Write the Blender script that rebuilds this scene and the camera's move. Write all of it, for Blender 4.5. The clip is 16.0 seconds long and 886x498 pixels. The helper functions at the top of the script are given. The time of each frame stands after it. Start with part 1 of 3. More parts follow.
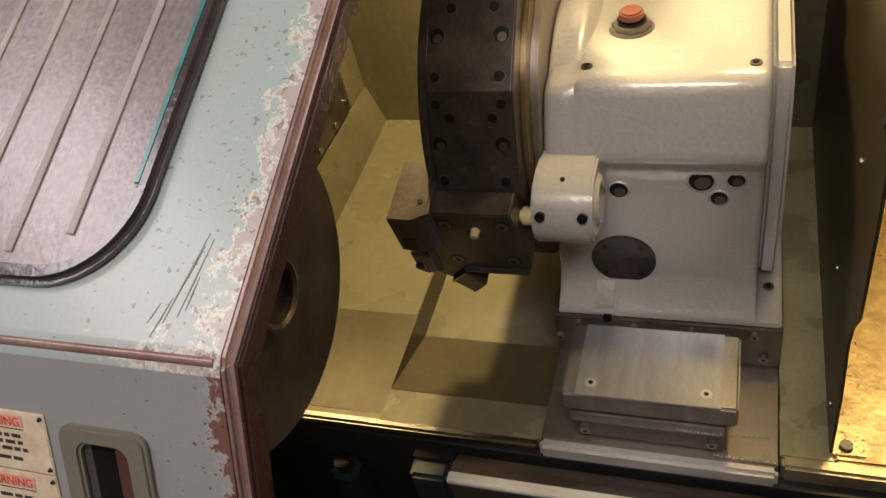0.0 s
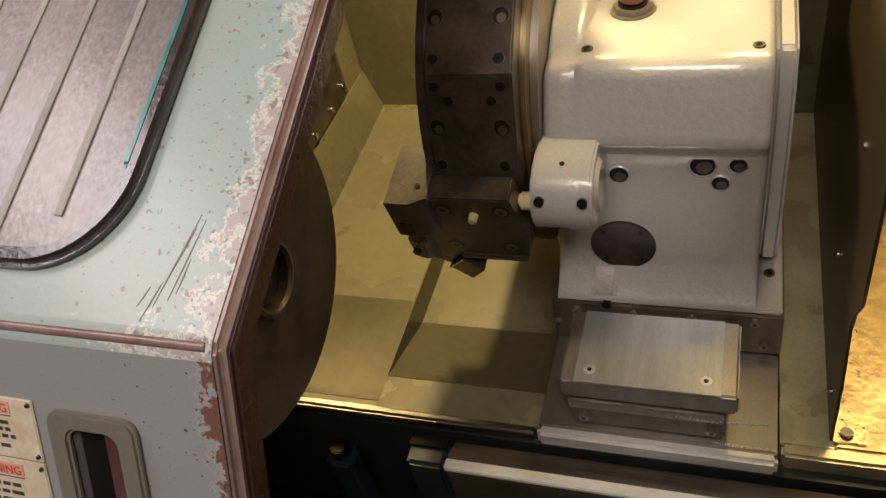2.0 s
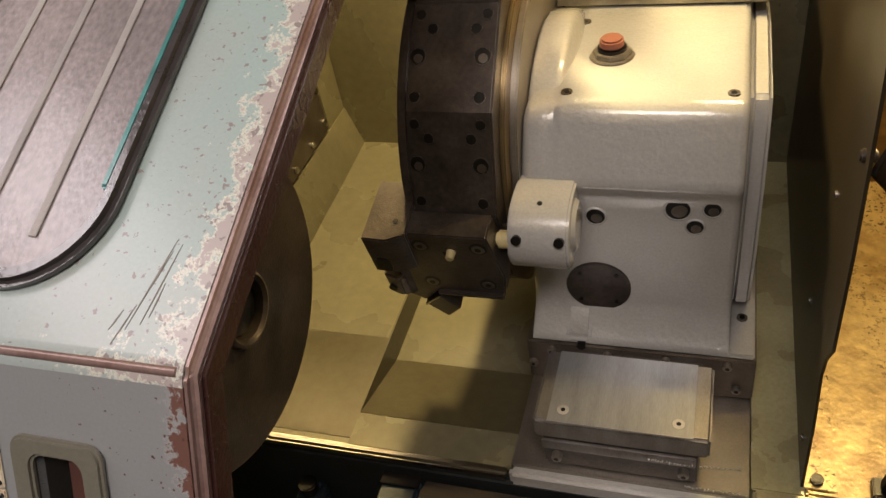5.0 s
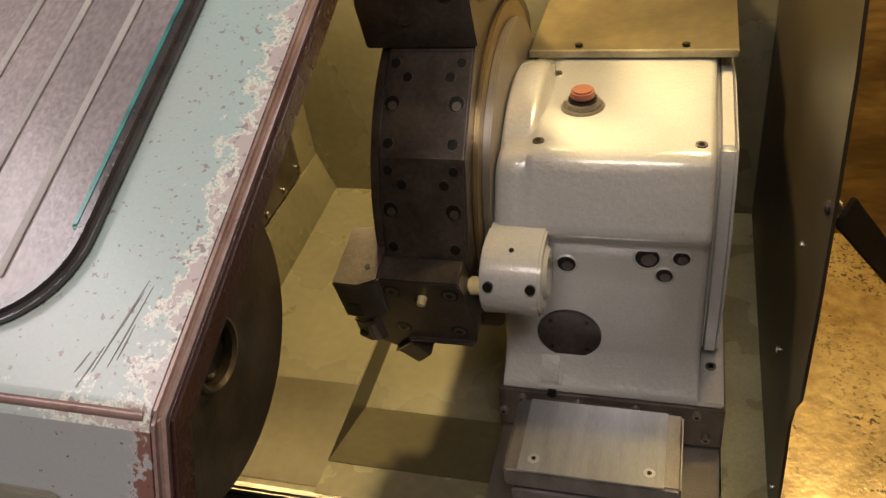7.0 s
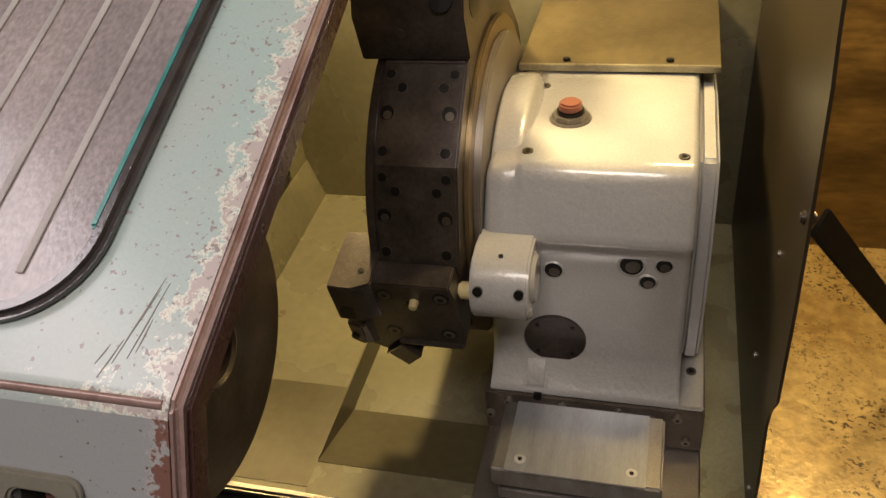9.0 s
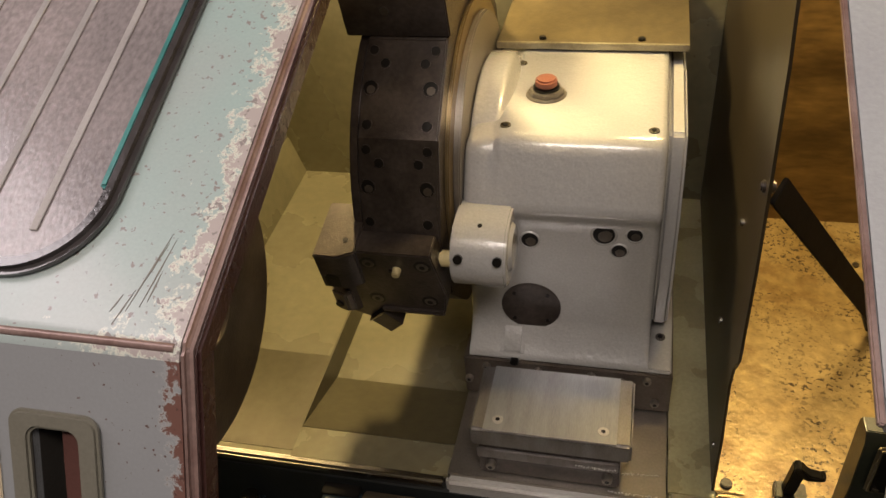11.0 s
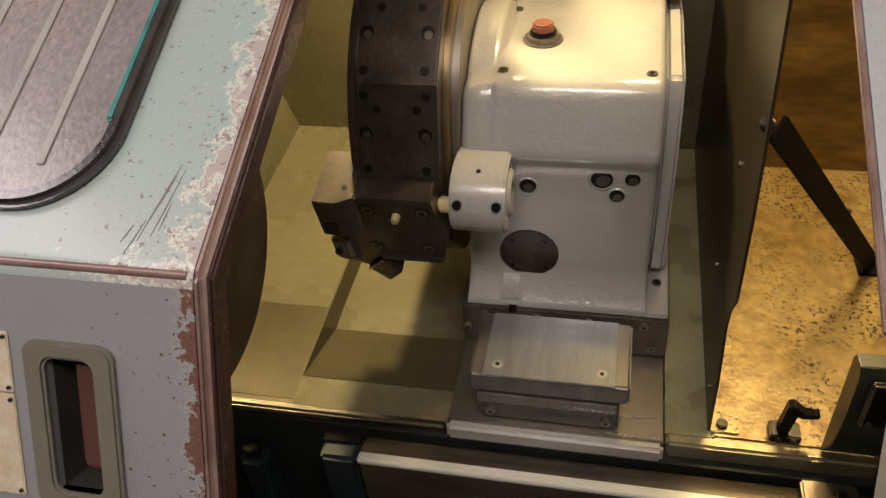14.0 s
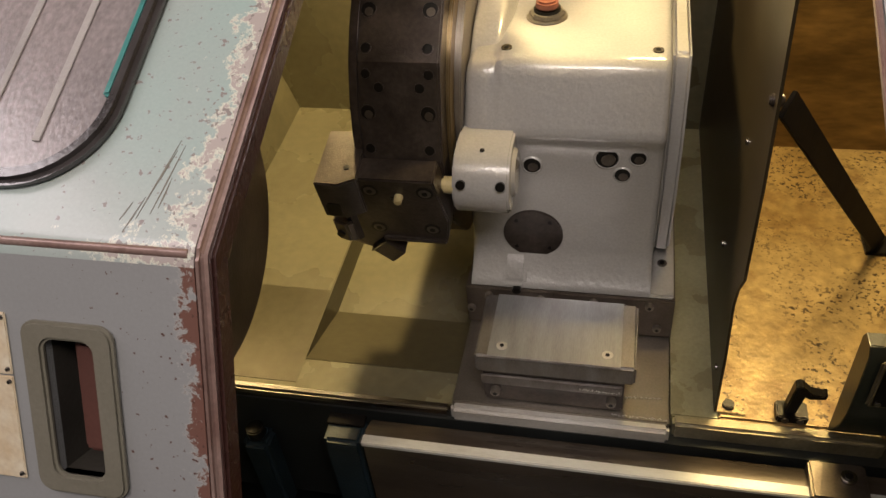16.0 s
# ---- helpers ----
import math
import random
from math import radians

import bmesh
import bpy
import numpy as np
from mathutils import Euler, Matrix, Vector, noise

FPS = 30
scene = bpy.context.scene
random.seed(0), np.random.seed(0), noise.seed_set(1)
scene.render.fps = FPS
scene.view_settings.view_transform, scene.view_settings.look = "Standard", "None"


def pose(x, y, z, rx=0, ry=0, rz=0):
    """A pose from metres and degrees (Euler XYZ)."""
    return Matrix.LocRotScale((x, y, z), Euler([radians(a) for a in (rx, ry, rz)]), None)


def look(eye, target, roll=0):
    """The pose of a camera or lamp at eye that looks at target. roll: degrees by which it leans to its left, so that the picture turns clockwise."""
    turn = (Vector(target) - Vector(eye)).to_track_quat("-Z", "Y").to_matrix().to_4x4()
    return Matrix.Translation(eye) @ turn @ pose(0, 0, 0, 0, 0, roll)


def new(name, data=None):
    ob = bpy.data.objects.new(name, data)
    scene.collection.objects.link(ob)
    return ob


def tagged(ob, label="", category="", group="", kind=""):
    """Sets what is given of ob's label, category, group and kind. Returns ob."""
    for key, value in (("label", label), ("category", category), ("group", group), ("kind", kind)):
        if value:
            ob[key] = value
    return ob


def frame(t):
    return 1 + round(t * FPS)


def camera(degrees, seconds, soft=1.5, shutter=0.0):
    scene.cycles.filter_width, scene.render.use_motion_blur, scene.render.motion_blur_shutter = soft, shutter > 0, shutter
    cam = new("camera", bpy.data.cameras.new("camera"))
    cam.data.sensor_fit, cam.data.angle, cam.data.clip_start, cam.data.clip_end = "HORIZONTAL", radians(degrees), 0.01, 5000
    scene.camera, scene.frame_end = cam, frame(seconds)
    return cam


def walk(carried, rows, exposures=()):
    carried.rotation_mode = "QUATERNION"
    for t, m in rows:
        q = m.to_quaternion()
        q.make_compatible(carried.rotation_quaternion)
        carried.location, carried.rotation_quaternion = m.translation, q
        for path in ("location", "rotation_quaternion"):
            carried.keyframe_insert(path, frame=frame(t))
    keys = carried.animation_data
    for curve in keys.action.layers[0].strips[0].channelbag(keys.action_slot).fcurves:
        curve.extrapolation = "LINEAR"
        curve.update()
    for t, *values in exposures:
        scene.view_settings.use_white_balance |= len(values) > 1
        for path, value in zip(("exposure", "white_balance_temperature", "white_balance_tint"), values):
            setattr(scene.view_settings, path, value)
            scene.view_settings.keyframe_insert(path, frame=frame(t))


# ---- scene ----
LENS = 56.6
cam = camera(LENS, 16.0, soft=1.5)


def eye_pose(x, y, z, yaw, pitch, roll):
    """Heading to the left, tilt up and lean of the camera, in degrees."""
    return pose(x, y, z, 0, 0, yaw) @ pose(0, 0, 0, 90 + pitch, 0, 0) @ pose(0, 0, 0, 0, 0, roll)


ROWS = (
    (0.0, 0.2018, -0.0378, 1.4220, 20.12, -16.87, -3.10),
    (0.5, 0.2018, -0.0342, 1.4209, 20.04, -17.05, -3.06),
    (1.0, 0.1994, -0.0330, 1.4185, 20.06, -17.23, -3.02),
    (1.5, 0.1982, -0.0307, 1.4173, 20.00, -17.50, -2.99),
    (2.0, 0.1971, -0.0271, 1.4150, 19.96, -17.72, -2.92),
    (2.5, 0.1982, -0.0248, 1.4138, 19.96, -17.92, -2.90),
    (3.0, 0.1971, -0.0212, 1.4114, 19.95, -18.15, -2.70),
    (3.5, 0.1982, -0.0212, 1.4102, 19.81, -18.03, -2.40),
    (4.0, 0.1982, -0.0260, 1.4091, 19.39, -17.23, -1.89),
    (4.5, 0.1982, -0.0295, 1.4102, 18.82, -16.03, -1.34),
    (7.0, 0.1947, -0.0319, 1.4079, 15.95, -11.61, 0.26),
    (7.5, 0.1923, -0.0389, 1.4091, 15.55, -10.96, 0.43),
    (8.0, 0.1923, -0.0460, 1.4091, 15.27, -10.74, 0.57),
    (8.5, 0.1912, -0.0543, 1.4102, 15.05, -10.87, 0.90),
    (11.0, 0.1959, -0.1133, 1.4020, 12.86, -12.14, 1.46),
    (11.5, 0.1959, -0.1192, 1.3949, 12.64, -12.90, 1.33),
    (12.0, 0.1947, -0.1215, 1.3902, 12.49, -13.44, 1.23),
    (12.5, 0.1923, -0.1263, 1.3866, 12.38, -13.74, 1.18),
    (13.0, 0.1912, -0.1286, 1.3843, 12.28, -13.95, 1.27),
    (13.5, 0.1864, -0.1298, 1.3819, 12.16, -14.24, 1.22),
    (14.0, 0.1853, -0.1251, 1.3784, 12.01, -14.55, 0.99),
    (14.5, 0.1853, -0.1227, 1.3760, 11.97, -14.85, 0.86),
    (15.0, 0.1829, -0.1180, 1.3737, 12.04, -15.13, 0.91),
    (15.5, 0.1817, -0.1145, 1.3713, 12.08, -15.46, 0.85),
    (16.0, 0.1794, -0.1156, 1.3701, 12.04, -15.61, 0.68),
)
walk(cam, [(r[0], eye_pose(*r[1:])) for r in ROWS])

# ---- light ----
world = bpy.data.worlds.new("workshop")
scene.world = world
world.use_nodes = True
world.node_tree.nodes["Background"].inputs[0].default_value = (1.0, 0.90, 0.86, 1)
world.node_tree.nodes["Background"].inputs[1].default_value = 0.09
scene.view_settings.exposure = 0.0


def area_lamp(name, eye, target, size, size_y, watts, colour):
    data = bpy.data.lights.new(name, "AREA")
    data.shape, data.size, data.size_y, data.energy, data.color = "RECTANGLE", size, size_y, watts, colour
    ob = new(name, data)
    ob.matrix_world = look(eye, target)
    return tagged(ob, kind="structure")


area_lamp("machine_lamp", (-0.22, 0.98, 1.98), (-0.06, 1.12, 1.10), 0.18, 0.05, 18, (1.0, 0.75, 0.34))
area_lamp("tailstock_lamp", (0.50, 0.98, 1.95), (0.42, 1.12, 0.95), 0.40, 0.04, 12, (1.0, 0.72, 0.30))
area_lamp("workshop_light", (0.35, -1.35, 2.45), (0.05, 0.8, 1.15), 1.6, 0.5, 46, (1.0, 0.88, 0.81))
area_lamp("ceiling_light", (-1.9, -0.75, 3.3), (-0.2, 0.5, 1.3), 1.8, 0.6, 26, (1.0, 0.88, 0.90))


# ---- materials ----
def material(name, colour, rough=0.5, metal=0.0, second=None, scale=30.0, amount=0.5, grain=400.0, grain_amount=0.15,
             bump=0.02, bump_scale=200.0, stretch=(1, 1, 1), coat=0.0, mid=0.5):
    """Two scales of colour variation and a fine relief on one principled surface."""
    m = bpy.data.materials.new(name)
    m.use_nodes = True
    t = m.node_tree
    n, l = t.nodes, t.links
    b = n["Principled BSDF"]
    b.inputs["Metallic"].default_value = metal
    b.inputs["Coat Weight"].default_value = coat
    b.inputs["Coat Roughness"].default_value = 0.15
    co = n.new("ShaderNodeTexCoord")
    mp = n.new("ShaderNodeMapping")
    mp.inputs["Scale"].default_value = stretch
    l.new(co.outputs["Object"], mp.inputs["Vector"])
    big = n.new("ShaderNodeTexNoise")
    big.inputs["Scale"].default_value, big.inputs["Detail"].default_value = scale, 6
    l.new(mp.outputs[0], big.inputs["Vector"])
    ramp = n.new("ShaderNodeValToRGB")
    ramp.color_ramp.elements[0].position, ramp.color_ramp.elements[1].position = mid - 0.3 * amount, mid + 0.3 * amount
    sec = second or tuple(c * 0.6 for c in colour)
    ramp.color_ramp.elements[0].color, ramp.color_ramp.elements[1].color = (*sec, 1), (*colour, 1)
    l.new(big.outputs["Fac"], ramp.inputs[0])
    fine = n.new("ShaderNodeTexNoise")
    fine.inputs["Scale"].default_value, fine.inputs["Detail"].default_value = grain, 3
    l.new(mp.outputs[0], fine.inputs["Vector"])
    mix = n.new("ShaderNodeMix")
    mix.data_type, mix.blend_type = "RGBA", "OVERLAY"
    mix.inputs["Factor"].default_value = grain_amount
    l.new(ramp.outputs[0], mix.inputs["A"])
    l.new(fine.outputs["Fac"], mix.inputs["B"])
    l.new(mix.outputs["Result"], b.inputs["Base Color"])
    rr = n.new("ShaderNodeMapRange")
    rr.inputs["To Min"].default_value, rr.inputs["To Max"].default_value = max(0.05, rough - 0.06), min(1, rough + 0.06)
    l.new(big.outputs["Fac"], rr.inputs["Value"])
    l.new(rr.outputs[0], b.inputs["Roughness"])
    bn = n.new("ShaderNodeTexNoise")
    bn.inputs["Scale"].default_value, bn.inputs["Detail"].default_value = bump_scale, 4
    l.new(mp.outputs[0], bn.inputs["Vector"])
    bp = n.new("ShaderNodeBump")
    bp.inputs["Strength"].default_value, bp.inputs["Distance"].default_value = min(1, bump * 20), 0.001
    l.new(bn.outputs["Fac"], bp.inputs["Height"])
    l.new(bp.outputs[0], b.inputs["Normal"])
    return m


def stained_guard():
    """Tan sheet with wide oily stains and dark pits gathered in clusters."""
    m = material("rusty_bed", (0.46, 0.345, 0.165), 0.30, 0.25, (0.26, 0.165, 0.058), 7, 1, 60, 0.55, 0.04, 90)
    n, l = m.node_tree.nodes, m.node_tree.links
    b = n["Principled BSDF"]
    base = b.inputs["Base Color"].links[0].from_socket
    co = n.new("ShaderNodeTexCoord")

    def noise_of(scale, detail, lo, hi, rough=0.5):
        k = n.new("ShaderNodeTexNoise")
        k.inputs["Scale"].default_value, k.inputs["Detail"].default_value, k.inputs["Roughness"].default_value = scale, detail, rough
        l.new(co.outputs["Object"], k.inputs["Vector"])
        r = n.new("ShaderNodeMapRange")
        r.inputs["From Min"].default_value, r.inputs["From Max"].default_value = lo, hi
        l.new(k.outputs["Fac"], r.inputs["Value"])
        return r.outputs[0]

    def times(x, y):
        k = n.new("ShaderNodeMath")
        k.operation = "MULTIPLY"
        l.new(x, k.inputs[0])
        l.new(y, k.inputs[1])
        return k.outputs[0]

    def over(below, mask, colour):
        mix = n.new("ShaderNodeMix")
        mix.data_type = "RGBA"
        l.new(mask, mix.inputs["Factor"])
        l.new(below, mix.inputs["A"])
        mix.inputs["B"].default_value = (*colour, 1)
        return mix.outputs["Result"]

    out = over(base, noise_of(11, 5, 0.52, 0.70, 0.65), (0.16, 0.085, 0.026))
    out = over(out, times(noise_of(150, 4, 0.56, 0.60, 0.6), noise_of(9, 3, 0.42, 0.58)), (0.055, 0.032, 0.013))
    l.new(out, b.inputs["Base Color"])
    return m


HOUSING = material("grey_casting_paint", (0.385, 0.376, 0.362), 0.23, 0, (0.335, 0.322, 0.307), 14, 1, 300, 0.14, 0.045, 120, coat=0.8)
TURRET = material("dark_steel", (0.090, 0.071, 0.061), 0.31, 0.5, (0.026, 0.020, 0.017), 22, 1, 160, 0.45, 0.02, 400, coat=0.25)
STEEL = material("ground_steel", (0.42, 0.40, 0.385), 0.22, 1.0, (0.34, 0.31, 0.29), 9, 1, 260, 0.25, 0.006, 500, (1, 1.6, 1))
OILY = material("oily_steel", (0.19, 0.165, 0.14), 0.3, 0.75, (0.08, 0.063, 0.052), 20, 1, 300, 0.25, 0.01, 300)
PAN = material("chip_pan_paint", (0.20, 0.18, 0.115), 0.28, 0.15, (0.14, 0.125, 0.077), 5, 1, 60, 0.25, 0.01, 200)
# Pan paint darkened: the shade in front of the bend is put into this colour.
APRON = material("shade_dark_pan_paint", (0.115, 0.10, 0.06), 0.30, 0.2, (0.085, 0.072, 0.042), 7, 1, 60, 0.3, 0.01, 200)
FLAP = material("painted_guard", (0.042, 0.031, 0.017), 0.36, 0.2, (0.018, 0.013, 0.007), 5, 1, 250, 0.2, 0.01, 200)
BEDR = stained_guard()
OILED = material("oiled_olive_sheet", (0.115, 0.088, 0.042), 0.32, 0.2, (0.045, 0.032, 0.014), 9, 1, 60, 0.4, 0.02, 120, (1, 0.6, 1))
WAYS = material("oily_brown_casting", (0.10, 0.078, 0.060), 0.28, 0.3, (0.035, 0.027, 0.021), 12, 1, 200, 0.3, 0.01, 200, (0.3, 2, 2), coat=0.4)
BACK = material("brown_wall", (0.24, 0.145, 0.048), 0.34, 0.1, (0.05, 0.027, 0.009), 7, 0.9, 40, 0.7, 0.03, 60, (0.7, 1, 2.2))
SEAL = material("brown_edge", (0.036, 0.013, 0.010), 0.28, 0, (0.03, 0.014, 0.012), 40, 1, 500, 0.4, 0.03, 300)
RUBBER = material("black_rubber", (0.06, 0.052, 0.052), 0.16, 0, (0.025, 0.022, 0.022), 30, 1, coat=0.6)
# Colour of the teal reflection painted along the window gasket.
TEAL = material("teal_reflection", (0.05, 0.27, 0.25), 0.3, 0, (0.03, 0.10, 0.10), 25, 0.7, coat=0.4)
DARK = material("dark_bed_paint", (0.03, 0.035, 0.035), 0.4, 0.1, (0.012, 0.012, 0.012), 10, 1)
TRIM = material("handle_plastic", (0.17, 0.16, 0.13), 0.4, 0, (0.14, 0.13, 0.10), 20, 1)
ORANGE = material("red_plastic", (0.24, 0.080, 0.050), 0.5, 0, (0.19, 0.060, 0.038), 40, 1)
CREAM = material("cream_plastic", (0.55, 0.46, 0.24), 0.45, 0, (0.45, 0.36, 0.17), 60, 1)
# For black screws, and for flat discs painted with the shade inside holes.
BLACK = material("black_oxide_and_hole_shade", (0.02, 0.018, 0.017), 0.3, 0.6, (0.012, 0.011, 0.010), 60, 1)
GLASS = material("dirty_window", (0.34, 0.288, 0.288), 0.24, 0, (0.15, 0.135, 0.138), 7, 1, 260, 0.5, 0.02, 300, (1, 0.6, 0.6), coat=0.3)

def worn_paint(name, paint, second, primer, cream, reach, chips, edge_gain):
    """Old paint with chips through a cream undercoat to the primer, the thicker the nearer the door's free edge (x) and its fold (z)."""
    m = material(name, paint, 0.33, 0, second, 7, 1, 400, 0.08, 0.006, 260, coat=0.25)
    t = m.node_tree
    n, l = t.nodes, t.links
    b = n["Principled BSDF"]
    base = b.inputs["Base Color"].links[0].from_socket
    co = n.new("ShaderNodeTexCoord")
    sep = n.new("ShaderNodeSeparateXYZ")
    l.new(co.outputs["Object"], sep.inputs[0])

    def node(op, a, c):
        k = n.new("ShaderNodeMath")
        k.operation = op
        for i, q in enumerate((a, c)):
            if isinstance(q, (int, float)):
                k.inputs[i].default_value = q
            else:
                l.new(q, k.inputs[i])
        return k.outputs[0]

    def ramp01(value, lo, hi):
        k = n.new("ShaderNodeMapRange")
        k.inputs["From Min"].default_value, k.inputs["From Max"].default_value = lo, hi
        l.new(value, k.inputs["Value"])
        return k.outputs[0]

    def speck(scale, detail, rough, seed):
        mp = n.new("ShaderNodeMapping")
        mp.inputs["Location"].default_value = (seed, seed * 0.7, seed * 1.3)
        l.new(co.outputs["Object"], mp.inputs[0])
        k = n.new("ShaderNodeTexNoise")
        k.inputs["Scale"].default_value, k.inputs["Detail"].default_value, k.inputs["Roughness"].default_value = scale, detail, rough
        l.new(mp.outputs[0], k.inputs["Vector"])
        return k.outputs["Fac"]

    side = node("POWER", ramp01(sep.outputs[0], 0.333 - reach[0], 0.333), 2.0)
    fold = ramp01(node("ABSOLUTE", node("SUBTRACT", sep.outputs[2], 0.632), 0.0), reach[1], 0.0)
    fold = node("POWER", fold, 2.0)
    pull = node("MAXIMUM", side, node("MULTIPLY", fold, ramp01(sep.outputs[0], 0.14, 0.30)))
    rub = node("MAXIMUM", node("MULTIPLY", fold, 0.75), side)
    worn = node("ADD", speck(62, 12, 0.76, 3.1), node("MULTIPLY", node("MAXIMUM", pull, node("MULTIPLY", rub, 0.6)), edge_gain))
    dots = speck(210, 3, 0.5, 8.7)
    dots = node("ADD", dots, node("MULTIPLY", ramp01(sep.outputs[0], 0.12, 0.33), 0.13))

    def layer(below, mask, colour):
        mix = n.new("ShaderNodeMix")
        mix.data_type = "RGBA"
        l.new(mask, mix.inputs["Factor"])
        l.new(below, mix.inputs["A"])
        mix.inputs["B"].default_value = (*colour, 1)
        return mix.outputs["Result"]

    out = layer(base, ramp01(worn, 0.755, 0.77), cream)
    out = layer(out, ramp01(worn, 0.80, 0.815), primer)
    out = layer(out, ramp01(dots, chips, chips + 0.02), tuple(c * 0.6 for c in primer))
    l.new(out, b.inputs["Base Color"])
    return m


# Same worn paint as the front; the slope's cyan sheen is put into its colour.
DOOR = worn_paint("worn_door_paint_cyan_sheen", (0.29, 0.405, 0.39), (0.36, 0.365, 0.355), (0.38, 0.33, 0.315), (0.58, 0.58, 0.50), (0.078, 0.056), 0.742, 0.37)
DOOR_FRONT = worn_paint("worn_front_paint", (0.265, 0.275, 0.28), (0.235, 0.235, 0.24), (0.15, 0.075, 0.06), (0.31, 0.31, 0.305), (0.055, 0.030), 0.775, 0.40)
LABEL = material("label_plate", (0.62, 0.56, 0.44), 0.4, 0, (0.50, 0.38, 0.24), 60, 1, 300, 0.2)
RED_INK = material("red_ink", (0.55, 0.07, 0.05), 0.5)
INK = material("dark_ink", (0.06, 0.05, 0.05), 0.5)
GREEN = material("dark_green_paint", (0.022, 0.028, 0.021), 0.4, 0, (0.02, 0.028, 0.024), 20, 1, coat=0.3)
BLUE = material("blue_grey_paint", (0.022, 0.040, 0.054), 0.4, 0, (0.010, 0.017, 0.022), 15, 1)
LIPS = material("scoured_steel", (0.66, 0.65, 0.63), 0.34, 0.30, (0.42, 0.39, 0.35), 18, 1, 300, 0.25, 0.006, 300, (0.5, 2, 2))
CHUCK = material("chuck_steel", (0.30, 0.27, 0.235), 0.40, 0.75, (0.20, 0.175, 0.15), 18, 1, 300, 0.2, 0.006, 300)
PLATE = material("satin_ground_plate", (0.34, 0.325, 0.318), 0.36, 0.8, (0.19, 0.165, 0.15), 16, 1, 320, 0.25, 0.001, 500, (2.5, 0.8, 1))
STREAKED = material("streaked_steel", (0.43, 0.44, 0.45), 0.32, 0.65, (0.31, 0.30, 0.30), 22, 1, 320, 0.2, 0.001, 500, (3.0, 0.35, 1))
HUB = material("bronze_stained_steel", (0.30, 0.22, 0.11), 0.3, 0.8, (0.18, 0.13, 0.07), 25, 1)
FLOORS = material("green_grey_paint", (0.44, 0.42, 0.26), 0.28, 0.15, (0.27, 0.24, 0.13), 9, 1, 200, 0.25, 0.01, 200)
EDGE = material("worn_edge_metal", (0.34, 0.31, 0.22), 0.35, 0.5, (0.16, 0.13, 0.08), 30, 1, 200, 0.3)
RIB = material("window_rib_plastic", (0.40, 0.37, 0.355), 0.5, 0, (0.24, 0.22, 0.215), 22, 1)
EDGEP = material("rubbed_primer", (0.34, 0.25, 0.225), 0.30, 0.25, (0.15, 0.08, 0.065), 22, 1, 300, 0.3, 0.01, 300)
MAROON = material("maroon_plastic", (0.10, 0.040, 0.032), 0.5, 0, (0.07, 0.03, 0.024), 30, 1)
MATT = material("matt_black_paint", (0.010, 0.008, 0.007), 0.75, 0, (0.010, 0.008, 0.007), 40, 1)
MATT.node_tree.nodes["Principled BSDF"].inputs["Specular IOR Level"].default_value = 0.15
PALE = material("pale_edge_paint", (0.74, 0.76, 0.74), 0.32, 0, (0.45, 0.44, 0.41), 14, 1, 300, 0.2, 0.01, 200, (0.4, 2, 2), coat=0.3)
# Dark base colour that holds the shade inside the handle pocket.
CUP = material("shaded_pocket", (0.045, 0.040, 0.034), 0.5, 0, (0.025, 0.022, 0.019), 30, 1)
PINK = material("faded_red_ink", (0.62, 0.36, 0.28), 0.45, 0, (0.60, 0.25, 0.18), 60, 1)
COVERP = material("cover_paint", (0.36, 0.37, 0.37), 0.4, 0, (0.31, 0.31, 0.32), 9, 1, 300, 0.1)

# ---- helpers for shapes ----
SLANT = 27.0
SLIDE = pose(0, 0, 0, SLANT, 0, 0)
CARRIAGE = SLIDE @ pose(0, -0.014, 0)
UPRIGHT = Matrix()
BASE = {}
DOOR_SLOPE = pose(0, 0.318, 1.232, 48, 0, 0)


def thing(name, at, label, category, group="", basis=SLIDE, kind=""):
    ob = new(name)
    ob.empty_display_size = 0.05
    ob.matrix_world = basis @ Matrix.Translation(at)
    BASE[ob.name] = Vector(at)
    return tagged(ob, label, category, group, kind)


def link_mesh(name, bm, mat, smooth=None):
    me = bpy.data.meshes.new(name)
    bmesh.ops.recalc_face_normals(bm, faces=bm.faces)
    bm.to_mesh(me)
    bm.free()
    me.materials.append(mat)
    if smooth is not None:
        for p in me.polygons:
            p.use_smooth = True
        me.set_sharp_from_angle(angle=radians(smooth))
    return new(name, me)


def part(name, bm, mat, parent, label="", smooth=35):
    """One mesh under a thing; its coordinates are those of the thing's frame, counted from the machine's origin."""
    top = parent
    while top.parent:
        top = top.parent
    at = BASE[top.name]
    bmesh.ops.translate(bm, verts=bm.verts, vec=-at)
    ob = link_mesh(name, bm, mat, smooth)
    ob.parent = parent
    return tagged(ob, label)


def setting(name, bm, mat, label="", basis=SLIDE, smooth=35, kind="structure"):
    ob = link_mesh(name, bm, mat, smooth)
    ob.matrix_world = basis
    return tagged(ob, label, kind=kind)


def merge(*bms):
    out = bms[0]
    for b in bms[1:]:
        me = bpy.data.meshes.new("tmp")
        b.to_mesh(me)
        b.free()
        out.from_mesh(me)
        bpy.data.meshes.remove(me)
    return out


def bevelled(bm, width, segments=2, angle=30):
    if width:
        edges = [e for e in bm.edges if len(e.link_faces) == 2 and e.calc_face_angle(0) > radians(angle)]
        bmesh.ops.bevel(bm, geom=edges, offset=width, segments=segments, affect="EDGES", clamp_overlap=True)
    return bm


